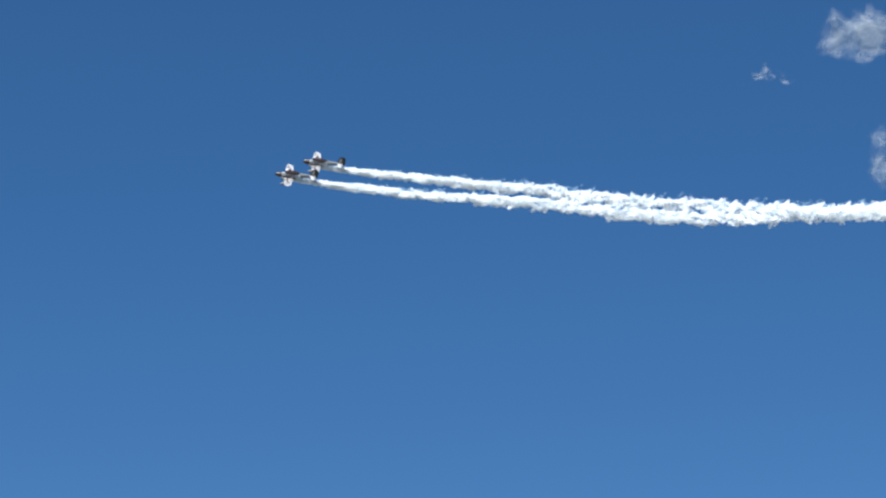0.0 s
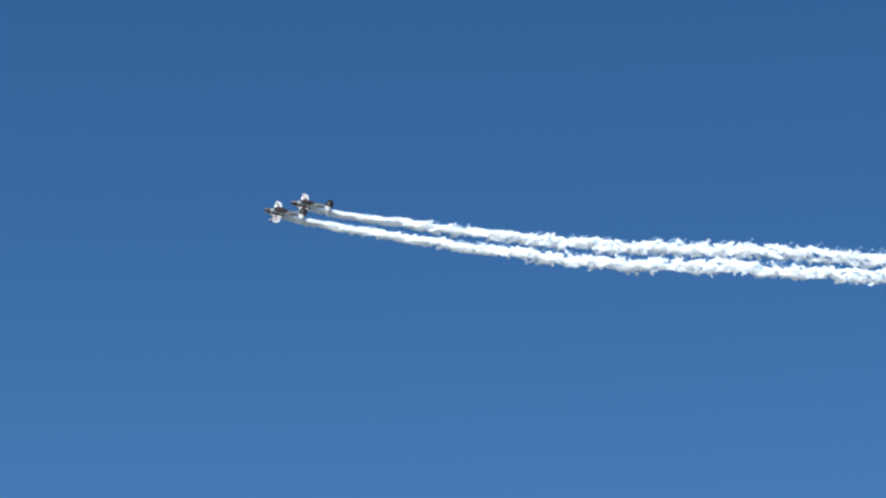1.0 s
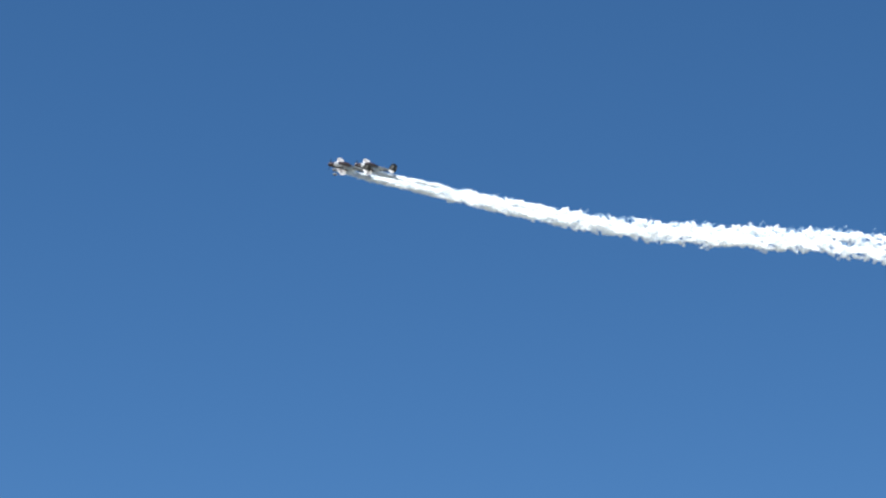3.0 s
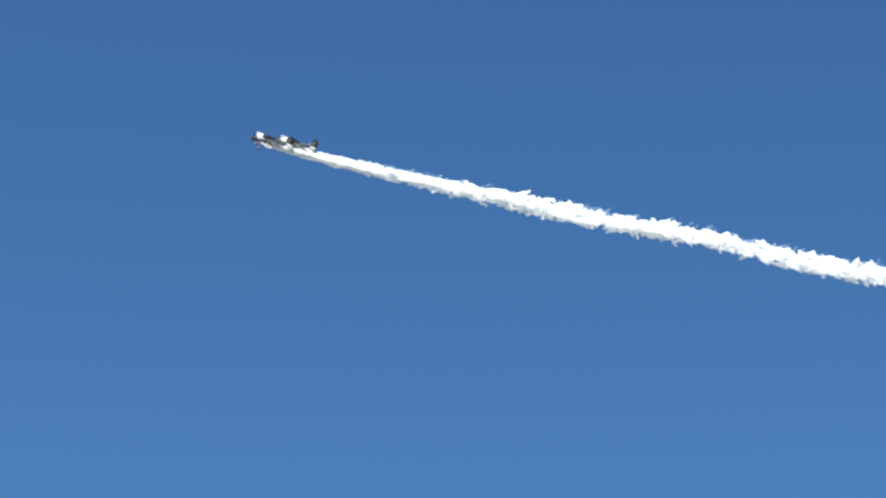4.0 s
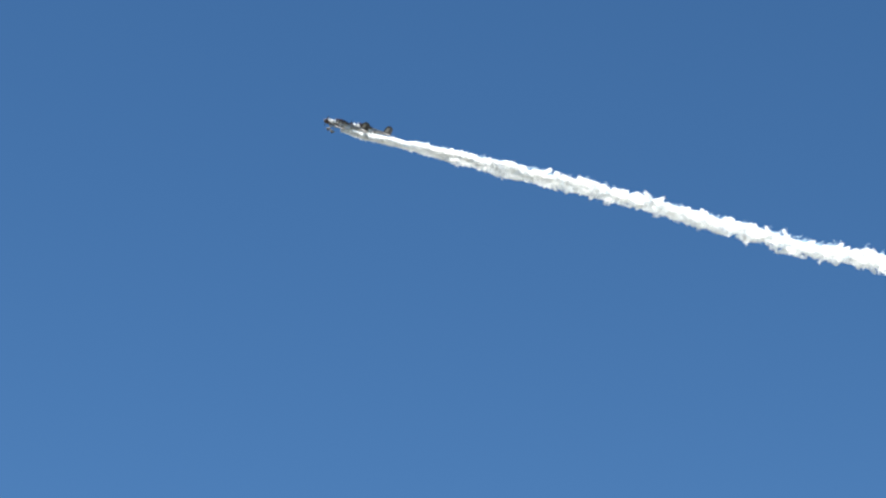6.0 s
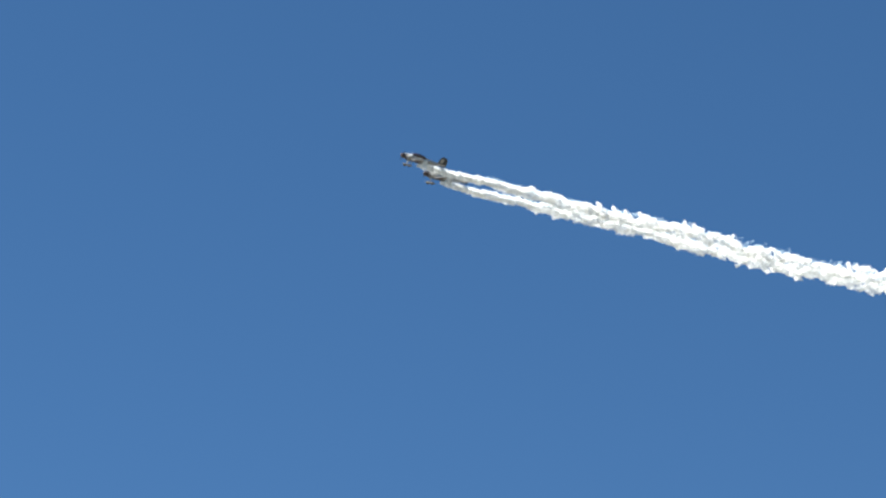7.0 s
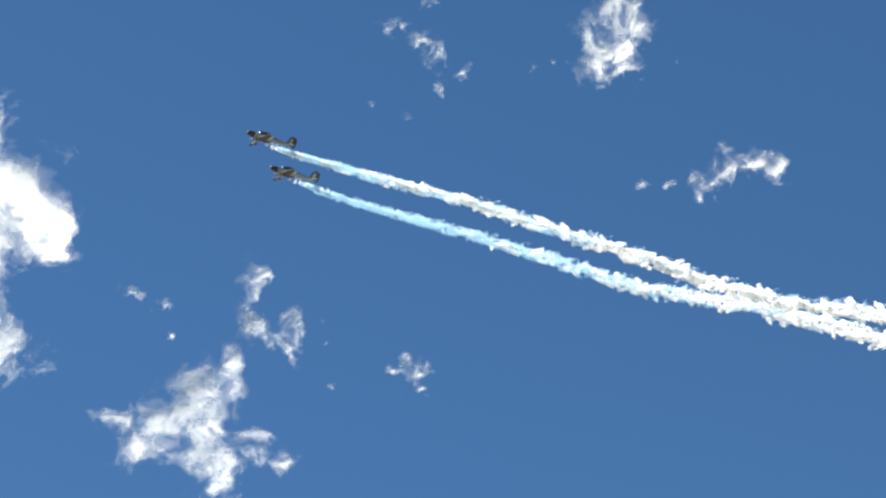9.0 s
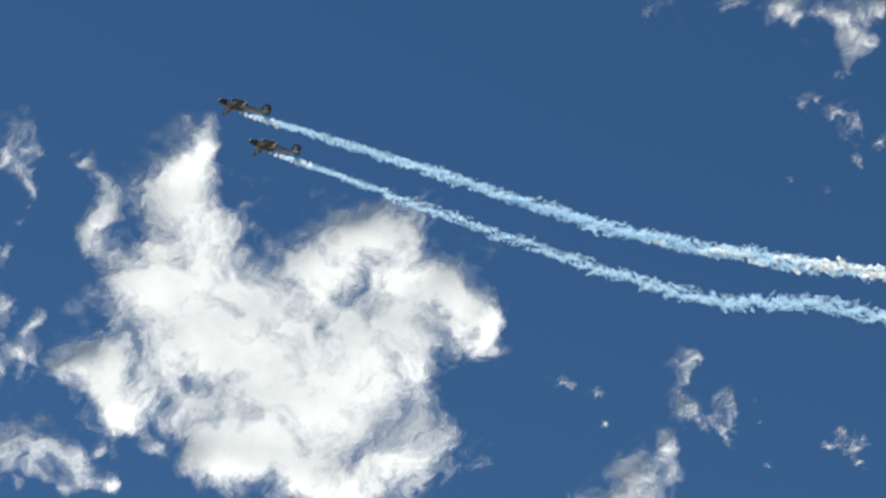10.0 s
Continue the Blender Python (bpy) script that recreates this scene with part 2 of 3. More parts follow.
# ---- aircraft: low-wing taildragger, 7.75 m long, span 9.4 m; +x ahead, +y to its left, origin at the nose tip ----
def aircraft(label):
    plane = tagged(new("aeroplane"), label, "aeroplane", "display pair")
    X = -2.6   # from the wing's axes to the nose tip

    def at(bm):
        bmesh.ops.translate(bm, verts=bm.verts, vec=(X, 0, 0))
        return bm

    body = [(1.6, 0, 0.46, 0.56), (1.0, 0.0, 0.5, 0.6), (0.2, 0.0, 0.51, 0.62), (-0.8, 0.03, 0.47, 0.58), (-1.8, 0.08, 0.37, 0.47),
            (-2.8, 0.13, 0.27, 0.36), (-3.7, 0.17, 0.17, 0.26), (-4.45, 0.2, 0.07, 0.17)]
    body = [(x, zc, w * 0.88, h * 0.8) for x, zc, w, h in body]
    fuselage = part("fuselage", at(loft([hull(*b) for b in body])), SILVER, plane, "worn silver metal fuselage skin")
    for x, zc, w, h in body[2:7]:
        part("frame_band", at(loft([hull(x + d, zc, w + e, h + e) for d, e in ((0.03, 0.0), (0.02, 0.006), (-0.02, 0.006), (-0.03, 0.0))], cap=False)), STEEL, fuselage)
    part("stripe", at(loft([hull(x, zc, w + 0.008, h * 0.22) for x, zc, w, h in body[:4]])), MAROON, fuselage, "dark maroon side stripe")
    cowl = part("cowling", at(loft([hull(x, 0, w, h, power=2.1) for x, w, h in ((2.64, 0.2, 0.2), (2.6, 0.26, 0.27), (2.4, 0.33, 0.35), (2.0, 0.39, 0.42), (1.55, 0.42, 0.465))])),
                MAROON, plane, "dark maroon glossy engine cowling")
    part("air_intake", at(loft([hull(x, -0.2, w, h) for x, w, h in ((2.66, 0.12, 0.07), (2.5, 0.15, 0.1), (2.3, 0.16, 0.1))])), DARK, cowl)
    part("exhaust_pipe", at(rod((1.75, 0.25, -0.5), (1.2, 0.27, -0.66), 0.06, 0.07)), STEEL, cowl, "sooty steel exhaust pipe")
    canopy = part("canopy", at(loft([hull(x, 0.4, w, h, power=2.0) for x, w, h in
                                     ((1.03, 0.06, 0.05), (1.01, 0.19, 0.23), (0.9, 0.29, 0.36), (0.45, 0.38, 0.45), (-0.1, 0.41, 0.55), (-0.7, 0.39, 0.5), (-1.2, 0.31, 0.35), (-1.8, 0.12, 0.1))])),
                  GLASS, plane, "dark reflecting bubble canopy")
    for x, w, h in ((0.45, 0.385, 0.455), (-0.3, 0.412, 0.548), (-1.0, 0.35, 0.425)):
        part("canopy_frame", at(loft([hull(x + d, 0.4, w, h, power=2.0) for d in (0.03, -0.03)], cap=False)), DARK, canopy)
    # made-up polished ring round the windscreen, added only to throw a sun glint
    part("glint_ring", at(loft([hull(x, 0.4, w, h, power=2.0) for x, w, h in ((1.035, 0.12, 0.14), (1.02, 0.21, 0.25), (0.96, 0.265, 0.32), (0.9, 0.3, 0.37))], cap=False)), CHROME, canopy, "polished ring added at the windscreen to catch a sun glint")
    part("spine", at(loft([hull(x, z, w, h) for x, z, w, h in ((-1.1, 0.4, 0.27, 0.2), (-2.0, 0.38, 0.18, 0.14), (-3.2, 0.33, 0.09, 0.1))])), SILVER, plane)
    for side in (1, -1):
        def wing_at(s):
            u = abs(s) / 4.7
            return side * abs(s), 1.15 - 0.35 * u, 1.75 - 0.7 * u, 0.14 - 0.04 * u, -0.42 + 0.085 * abs(s)
        spans = [0.3, 1.2, 2.2, 3.2, 4.2]
        tips = [(4.5, 0.78, 0.95), (4.64, 0.66, 0.72), (4.7, 0.5, 0.4)]
        outer = [(side * s, x, c, 0.1, -0.42 + 0.085 * s) for s, x, c in tips]
        wing = part("wing", at(panel([wing_at(s) for s in spans] + outer, end=0.76)), WHITE, plane, "pale grey painted wing with maroon bands")
        part("aileron", at(panel([wing_at(s) for s in (2.35, 3.2, 4.3)], start=0.775)), WHITE, wing)
        part("flap", at(panel([wing_at(s) for s in (0.45, 1.2, 2.3)], start=0.775)), CREAM, wing)
        for spans2, c0, c1 in (((0.5, 1.6, 2.9), 0.3, 0.5), ((0.45, 0.95), 0.04, 0.74), ((3.3, 3.55), 0.04, 0.74), ((1.5, 2.3), 0.03, 0.24), ((2.5, 3.1), 0.52, 0.74), ((3.75, 4.15), 0.08, 0.42)):
            strip = [wing_at(s) for s in spans2]
            part("wing_stripe", at(panel([(s, x, c, t * 0.93, z + 0.013) for s, x, c, t, z in strip], start=c0, end=c1)), MAROON, wing, "dark maroon stripe on the wing's upper side")
        part("lower_skin", at(panel([(s, x, c, t * 0.94, z - 0.014) for s, x, c, t, z in [wing_at(s) for s in spans] + outer[:2]], start=0.02, end=0.75)), BROWN, wing, "dark brown underside of the wing")
        part("wing_root_fairing", at(loft([hull(x, -0.4, 0.2, h) for x, h in ((1.2, 0.04), (0.6, 0.15), (-0.5, 0.12), (-1.0, 0.03))])), BROWN, plane).location.y = side * 0.4
        part("pitot" if side > 0 else "landing_light", at(rod((1.0, side * 3.0, -0.17), (1.25, side * 3.0, -0.17), 0.03, 0.02)), CHROME, wing)
        tail = part("tailplane", at(panel([(side * s, x, c, 0.1, 0.24) for s, x, c in ((0.05, -3.45, 1.0), (0.8, -3.58, 0.86), (1.45, -3.7, 0.7), (1.62, -3.82, 0.5), (1.7, -3.95, 0.25))], end=0.6)),
                    WHITE, plane, "pale grey tailplane with rounded tips")
        part("elevator", at(panel([(side * s, x, c, 0.1, 0.24) for s, x, c in ((0.12, -3.46, 1.0), (0.8, -3.58, 0.86), (1.5, -3.72, 0.66))], start=0.62)), CREAM, tail)
        leg = part("undercarriage_leg", at(rod((0.85, side * 0.75, -0.5), (1.25, side * 1.15, -1.3), 0.09, 0.06, flat=0.5)), CREAM, plane)
        part("wheel", at(disc((1.25, side * 1.18, -1.32), 0.23, 0.14)), RUBBER, leg)
        part("wheel_spat", at(loft([hull(1.25 + d, -1.24, w, h) for d, w, h in ((0.4, 0.02, 0.02), (0.25, 0.12, 0.13), (0, 0.14, 0.17), (-0.35, 0.1, 0.1), (-0.6, 0.02, 0.02))])), CREAM, leg).location.y = side * 1.18
    fin = part("fin", at(panel([(z, x, c, 0.09, 0) for z, x, c in ((0.25, -3.3, 1.35), (0.6, -3.5, 1.3), (1.0, -3.62, 1.25), (1.3, -3.76, 1.02), (1.48, -3.98, 0.66), (1.55, -4.18, 0.28))], end=0.58, upright=True)),
               DARK, plane, "dark rounded tail fin")
    part("fin_panel", at(panel([(z, x, c, 0.112, 0) for z, x, c in ((0.5, -3.46, 1.3), (0.75, -3.54, 1.3), (1.0, -3.62, 1.25), (1.2, -3.71, 1.1))], start=0.16, end=0.54, upright=True)), STEEL, fin, "worn grey panel within the fin")
    rudder = part("rudder", at(panel([(z, x, c, 0.08, 0) for z, x, c in ((0.0, -3.6, 1.15), (0.25, -3.42, 1.4), (0.6, -3.52, 1.38), (1.0, -3.64, 1.27), (1.3, -3.78, 1.02), (1.46, -4.0, 0.66))], start=0.5, upright=True)),
                  DARK, plane, "dark rounded rudder")
    part("rudder_tab", at(rod((-4.82, 0, 0.45), (-4.82, 0, 0.8), 0.02, 0.02)), CREAM, rudder)
    part("tail_wheel", at(disc((-4.3, 0, -0.2), 0.1, 0.07)), RUBBER, plane)
    part("tail_spring", at(rod((-3.9, 0, 0.0), (-4.3, 0, -0.18), 0.03, 0.02)), STEEL, plane)
    hub = new("propeller")
    hub.parent = plane
    hub.location = (X + 2.62, 0, 0)
    part("spinner", loft([hull(x, 0, r, r, power=2.0) for x, r in ((0.28, 0.01), (0.24, 0.07), (0.12, 0.16), (0.0, 0.21), (-0.04, 0.21))]), BLACK, hub, "glossy black spinner")
    for k in (0, 1):
        bm = panel([(s, 0.05, c, 0.12, 0.06) for s, c in ((0.1, 0.1), (0.35, 0.16), (0.65, 0.16), (0.9, 0.1), (0.97, 0.04))])
        bmesh.ops.rotate(bm, verts=bm.verts, matrix=Matrix.Rotation(math.pi * k, 3, "X"))
        part("blade", bm, DARK, hub)
    return plane, hub


leader, leader_propeller = aircraft("silver and white low-wing aerobatic aeroplane with maroon nose, trailing smoke")
wingman, wingman_propeller = aircraft("silver and white aerobatic aeroplane flying close behind its leader")


# ---- flight ----
def natural(rows):
    """A smooth curve through rows of (t, values...): a function of t."""
    a = np.array(rows, float)
    t, y = a[:, 0], a[:, 1:]
    n, h = len(t), np.diff(a[:, 0])
    m = np.eye(n)
    r = np.zeros_like(y)
    for i in range(1, n - 1):
        m[i, i - 1:i + 2] = h[i - 1], 2 * (h[i - 1] + h[i]), h[i]
        r[i] = 6 * ((y[i + 1] - y[i]) / h[i] - (y[i] - y[i - 1]) / h[i - 1])
    s = np.linalg.solve(m, r)

    def at(q):
        i = int(np.clip(np.searchsorted(t, q) - 1, 0, n - 2))
        p, c, d = t[i + 1] - q, q - t[i], h[i]
        return s[i] * p ** 3 / (6 * d) + s[i + 1] * c ** 3 / (6 * d) + (y[i] / d - s[i] * d / 6) * p + (y[i + 1] / d - s[i + 1] * d / 6) * c
    return at


def flight(rows, banks):
    """The pose of an aircraft as a function of time."""
    place, bank, incidence = natural(rows), natural(banks), natural(INCIDENCE)

    def at(t):
        p, f = Vector(place(t)), Vector(place(t + 0.02) - place(t - 0.02)).normalized()
        b = radians(float(bank(t)[0]))
        level = f.cross(Vector((0, 0, 1))).normalized()
        right = math.cos(b) * level + math.sin(b) * level.cross(f)
        up = right.cross(f)
        n = radians(float(incidence(t)[0]))
        f, up = f * math.cos(n) + up * math.sin(n), up * math.cos(n) - f * math.sin(n)
        return Matrix(((f.x, -right.x, up.x, p.x), (f.y, -right.y, up.y, p.y), (f.z, -right.z, up.z, p.z), (0, 0, 0, 1)))
    return at


LEADER_FLIGHT = flight(LEADER_ROWS, LEADER_BANK)
WINGMAN_FLIGHT = flight(WINGMAN_ROWS, WINGMAN_BANK)


# ---- smoke: strands of oil mist, carried in the aircraft until they leave the pipe ----
def flakes(seed, count, spots, size):
    """Small flat flakes of mist, turned every way, strewn round some spots (x, y, z, spread)."""
    r = np.random.default_rng(seed)
    pick = np.array(spots)[r.integers(0, len(spots), count)]
    at = pick[:, :3] + np.clip(r.normal(size=(count, 3)), -2.2, 2.2) * pick[:, 3:4]
    side = r.normal(size=(count, 2, 3))
    u = side[:, 0] / np.linalg.norm(side[:, 0], axis=1, keepdims=True)
    w = np.cross(u, side[:, 1])
    w /= np.linalg.norm(w, axis=1, keepdims=True)
    s = size * r.uniform(0.6, 1.4, (count, 1))
    return at, u * s, w * s


def mist(name, parts, mat):
    """One mesh of all the flakes: uneven triangles."""
    at, u, w = parts
    corners = np.stack([at - 0.6 * u - 0.35 * w, at + 0.6 * u - 0.35 * w, at + 0.7 * w], 1).reshape(-1, 3)
    me = bpy.data.meshes.new(name)
    me.from_pydata(corners.tolist(), [], np.arange(len(corners)).reshape(-1, 3).tolist())
    me.materials.append(mat)
    return me


def roll_of_mist(seed, length, thick, count, size, clumps=7):
    """A billow along x, thin enough to be carried in the fuselage."""
    rnd = random.Random(seed)
    spots = []
    for i in range(clumps):
        a, d = rnd.uniform(0, math.tau), thick * rnd.uniform(0, 0.55)
        spots.append((length * ((i + rnd.random()) / clumps - 0.5), d * math.cos(a), d * math.sin(a), thick * rnd.uniform(0.36, 0.55)))
    at, u, w = flakes(seed, count, spots, size)
    far = np.linalg.norm(at[:, 1:], axis=1, keepdims=True)
    at[:, 1:] *= np.minimum(1, thick / np.maximum(far, 1e-6))
    return at, u, w


def plume(seed, course):
    """The beads of fresh smoke at the pipe's mouth; course: the centre line, a point for each metre."""
    rnd = random.Random(seed)
    spots = []
    x = 0.2
    while x < len(course) - 1.5:
        i = int(x)
        c = course[i].lerp(course[i + 1], x - i)
        width = 0.16 + 0.2 * (x / 5) ** 0.7
        spots += [(c.x + rnd.gauss(0, 0.06), c.y + rnd.gauss(0, 0.1) * width, c.z + rnd.gauss(0, 0.3) * width, width * rnd.uniform(0.4, 0.55)) for j in range(3)]
        x += 0.8 + rnd.uniform(-0.06, 0.1)
    return flakes(seed, 1100, spots, 0.13)


CORES = [mist("smoke_puff", roll_of_mist(s, 2.6, 0.37, 560, 0.12), SMOKE) for s in range(24)]
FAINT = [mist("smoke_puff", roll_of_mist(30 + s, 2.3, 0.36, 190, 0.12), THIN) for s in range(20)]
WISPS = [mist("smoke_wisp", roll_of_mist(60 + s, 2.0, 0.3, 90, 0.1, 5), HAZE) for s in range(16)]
PIPE = Vector((-3.1, 0, -0.78))
TANK = Vector((-2.75, 0, 0.0))   # the smoke oil is carried inside the fuselage
WIND = toward(80, 0) * 4.5
STEPS = [i * 0.5 for i in range(21)]
DRIFT_TIMES = [-2.6 + 0.2 * i for i in range(64)]
SAG_TIMES = list(range(-3, 12))


def smoke(label, fly, seed, weak_from, drift, sags):
    """All the strands that one aircraft lets out, with the rows of their ways."""
    trail = tagged(new("smoke_trail"), label, "smoke", "display smoke", "stuff")
    rnd = random.Random(seed)
    inward = fly(5.0).inverted()
    course = [inward @ (fly(5.0 - i / 69.0) @ PIPE) for i in range(8)]
    fresh = new("fresh_smoke", mist("fresh_smoke", plume(seed, course), FRESH))
    fresh.parent = trail
    ride = {t: fly(t) for t in STEPS}
    ways = [(fresh, [(t, ride[t]) for t in STEPS])]
    for k in range(-52, 301):
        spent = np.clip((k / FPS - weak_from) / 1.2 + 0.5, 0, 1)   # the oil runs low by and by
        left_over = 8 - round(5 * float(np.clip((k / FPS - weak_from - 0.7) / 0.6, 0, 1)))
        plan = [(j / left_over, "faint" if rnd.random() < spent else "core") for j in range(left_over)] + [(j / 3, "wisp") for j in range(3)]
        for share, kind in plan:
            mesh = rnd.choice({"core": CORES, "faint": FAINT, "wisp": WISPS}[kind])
            puff = new(mesh.name.split(".")[0], mesh)
            puff.parent = trail
            born = (k - share) / FPS
            m = fly(max(born, -2.48))
            back, up, left = -m.col[0].to_3d(), m.col[2].to_3d(), m.col[1].to_3d()
            home = m @ (PIPE - Vector((1.2 + 1.6 * spent, 0, 0)))
            wisp = kind == "wisp"
            a = rnd.gauss(0, 0.7) if wisp else rnd.uniform(0, math.tau)
            out = (Vector((0, 0, 1)) if wisp else up) * math.cos(a) + left * math.sin(a)
            roam = 0.3 * noise.noise_vector(home * 0.13 + Vector((seed, 0, 0))) + 0.75 * noise.noise_vector(home * 0.03 + Vector((0, seed, 0)))
            spin, b = rnd.uniform(0, math.tau), rnd.uniform(0, math.tau)
            aside = up * math.cos(b) + left * math.sin(b) if not wisp else out
            tip = radians(rnd.uniform(0, 65))
            reach = rnd.uniform(0.8, 2.0) if wisp else (1.35 - 0.3 * spent) * rnd.random() ** 0.5
            climb, sag = float(np.interp(born, DRIFT_TIMES, drift)), float(np.interp(born, SAG_TIMES, sags))

            def state(age):
                age = max(age, 0)
                spread = 0.12 + 0.22 * (1 - math.exp(-age / 0.12)) + 0.66 * (1 - math.exp(-age / 0.8))
                lean = tip * (1 - math.exp(-age / 0.6))
                axis = back * math.cos(lean) + aside * math.sin(lean)
                p = home + out * reach * spread + roam * (1 - math.exp(-age / 0.7)) * 1.3 + (WIND + Vector((0, 0, climb))) * age - Vector((0, 0, sag * (1 - math.exp(-age / 0.2))))
                return Matrix.Translation(p) @ axis.to_track_quat("X", "Z").to_matrix().to_4x4() @ Matrix.Rotation(spin, 4, "X")

            rows = []
            t0 = k / FPS
            if k > 0:
                turn = Matrix.Translation(TANK) @ Matrix.Rotation(spin, 4, "X")
                stops = [t for t in STEPS if t < t0 - 0.14] + [t for t in (t0 - 0.1, t0 - 1 / FPS) if t > 0.001]
                if not stops or stops[0] > 0.001:
                    stops = [0.0] + stops
                rows = [(t, (ride[t] if t in ride else fly(t)) @ turn) for t in stops]
            first = max(t0, 0.0)
            rows += [(t, state(t - born)) for t in (first, first + 0.1, first + 0.3, first + 0.8, first + 1.8) if t < 9.95 or t == first]
            if rows[-1][0] < 9.99:
                rows.append((10.0, state(10.0 - born)))
            ways.append((puff, rows))
    return ways


PUFFS = smoke("dense white display smoke streaming behind the leading aeroplane", LEADER_FLIGHT, 3, 8.6, LEADER_DRIFT, LEADER_SAG)
PUFFS += smoke("white display smoke with thin bluish rims behind the second aeroplane", WINGMAN_FLIGHT, 7, 8.15, WINGMAN_DRIFT, WINGMAN_SAG)


# ---- clouds ----
def lattice(ix, iy, seed):
    h = (ix * 374761393 + iy * 668265263 + seed * 1274126177) & 0xFFFFFFFF
    h = ((h ^ (h >> 13)) * 1274126177) & 0xFFFFFFFF
    return ((h ^ (h >> 16)) & 0xFFFF) / 65535.0


def ripple(x, y, seed):
    ix, iy = np.floor(x).astype(np.int64), np.floor(y).astype(np.int64)
    fx, fy = x - ix, y - iy
    fx, fy = fx * fx * fx * (fx * (fx * 6 - 15) + 10), fy * fy * fy * (fy * (fy * 6 - 15) + 10)
    a, b = lattice(ix, iy, seed), lattice(ix + 1, iy, seed)
    c, d = lattice(ix, iy + 1, seed), lattice(ix + 1, iy + 1, seed)
    return (a + (b - a) * fx) * (1 - fy) + (c + (d - c) * fx) * fy


def billow(x, y, seed, octaves=6, gain=0.55):
    total, amp, size = 0, 1.0, 0.0
    for o in range(octaves):
        total = total + amp * ripple(x * 2 ** o + 17.3 * o, y * 2 ** o - 9.1 * o, seed + o)
        size += amp
        amp *= gain
    return total / size


FAR = 2600.0


def cloud(azimuth, elevation, seed, blobs, label, ragged=1.0, step=0.022, full=1.0, deep=0.8):
    """A ragged cumulus shred round a direction: two billowed skins over a field of soft blobs (degrees: right, up, width, height)."""
    b = np.array(blobs, float)
    size = float(np.median(b[:, 2:4]))
    lo, hi = (b[:, :2] - 2.2 * b[:, 2:4]).min(0), (b[:, :2] + 2.2 * b[:, 2:4]).max(0)
    xs, ys = np.arange(lo[0], hi[0], step), np.arange(lo[1], hi[1], step)
    X, Y = np.meshgrid(xs, ys)
    wave = 0.45 / size
    bend = 1.7 * ragged * size
    U, W = X + bend * (billow(X * wave, Y * wave, seed + 50, 6, 0.54) - 0.5), Y + bend * (billow(X * wave, Y * wave, seed + 90, 6, 0.54) - 0.5)
    field = np.zeros_like(X)
    for cx, cy, rx, ry in blobs:
        field = 1 - (1 - field) * (1 - 0.85 * np.exp(-(((U - cx) / rx) ** 2 + ((W - cy) / ry) ** 2) * 0.8))
    fine = billow(U * 1.1 / size + 3, W * 1.1 / size, seed, 7, 0.67 if size > 0.4 else 0.56)
    torn = 1 - np.abs(2 * billow(U * 0.9 / size, W * 1.3 / size, seed + 7, 6, 0.62) - 1)
    dens = field * full - 0.45 + 1.9 * ragged * (fine - 0.53) - 0.5 * ragged * (torn - 0.8) * (1.15 - field)
    dens = np.clip(dens, -0.3, 1.4)
    inside = field > 0.03
    n = len(xs)
    cell = inside[:-1, :-1] | inside[1:, :-1] | inside[:-1, 1:] | inside[1:, 1:]
    whole = np.zeros_like(cell)
    whole[np.unravel_index(np.argmax(cell * field[:-1, :-1]), cell.shape)] = True
    grown = 0
    while whole.sum() > grown:   # one unbroken body
        grown = whole.sum()
        for q in range(12):
            wide = np.pad(whole, 1)
            whole = cell & (wide[1:-1, 1:-1] | wide[:-2, 1:-1] | wide[2:, 1:-1] | wide[1:-1, :-2] | wide[1:-1, 2:])
    jj, ii = np.nonzero(whole)
    quads = np.stack([jj * n + ii, jj * n + ii + 1, (jj + 1) * n + ii + 1, (jj + 1) * n + ii], 1)
    used, flat = np.unique(quads, return_inverse=True)
    quads = flat.reshape(-1, 4)
    way = toward(azimuth, elevation)
    right = Vector((0, 0, 1)).cross(-way).normalized()
    up = way.cross(-right).normalized() if way.cross(-right).z > 0 else way.cross(right).normalized()
    scale = FAR * math.tan(radians(1))
    x, y, d = X.ravel()[used] * scale, Y.ravel()[used] * scale, dens.ravel()[used]
    swell = np.zeros_like(X)
    for cx, cy, rx, ry in blobs:
        swell = 1 - (1 - swell) * (1 - 0.75 * np.exp(-((X - cx) / rx) ** 2 * 0.6 - ((Y - cy) / ry) ** 2 * 0.6))
    rise = 2.0 + 40 * deep * swell.ravel()[used] + 2 * np.clip(dens, 0, 1).ravel()[used]
    base = np.outer(x, right) + np.outer(y, up)
    front, rear = base - np.outer(rise, way), base + np.outer(rise + 1.0, way)
    me = bpy.data.meshes.new("cloud")
    count = len(used)
    me.from_pydata(np.vstack([front, rear]).tolist(), [], quads.tolist() + (quads[:, ::-1] + count).tolist())
    me.attributes.new("thickness", "FLOAT", "POINT").data.foreach_set("value", np.concatenate([d, 0.3 * d]).astype(np.float32))
    me.polygons.foreach_set("use_smooth", np.ones(len(me.polygons), bool))
    me.materials.append(CLOUD)
    ob = tagged(new("cloud", me), label, "cloud", "fair-weather clouds")
    ob.location = EYE + FAR * way
    return ob


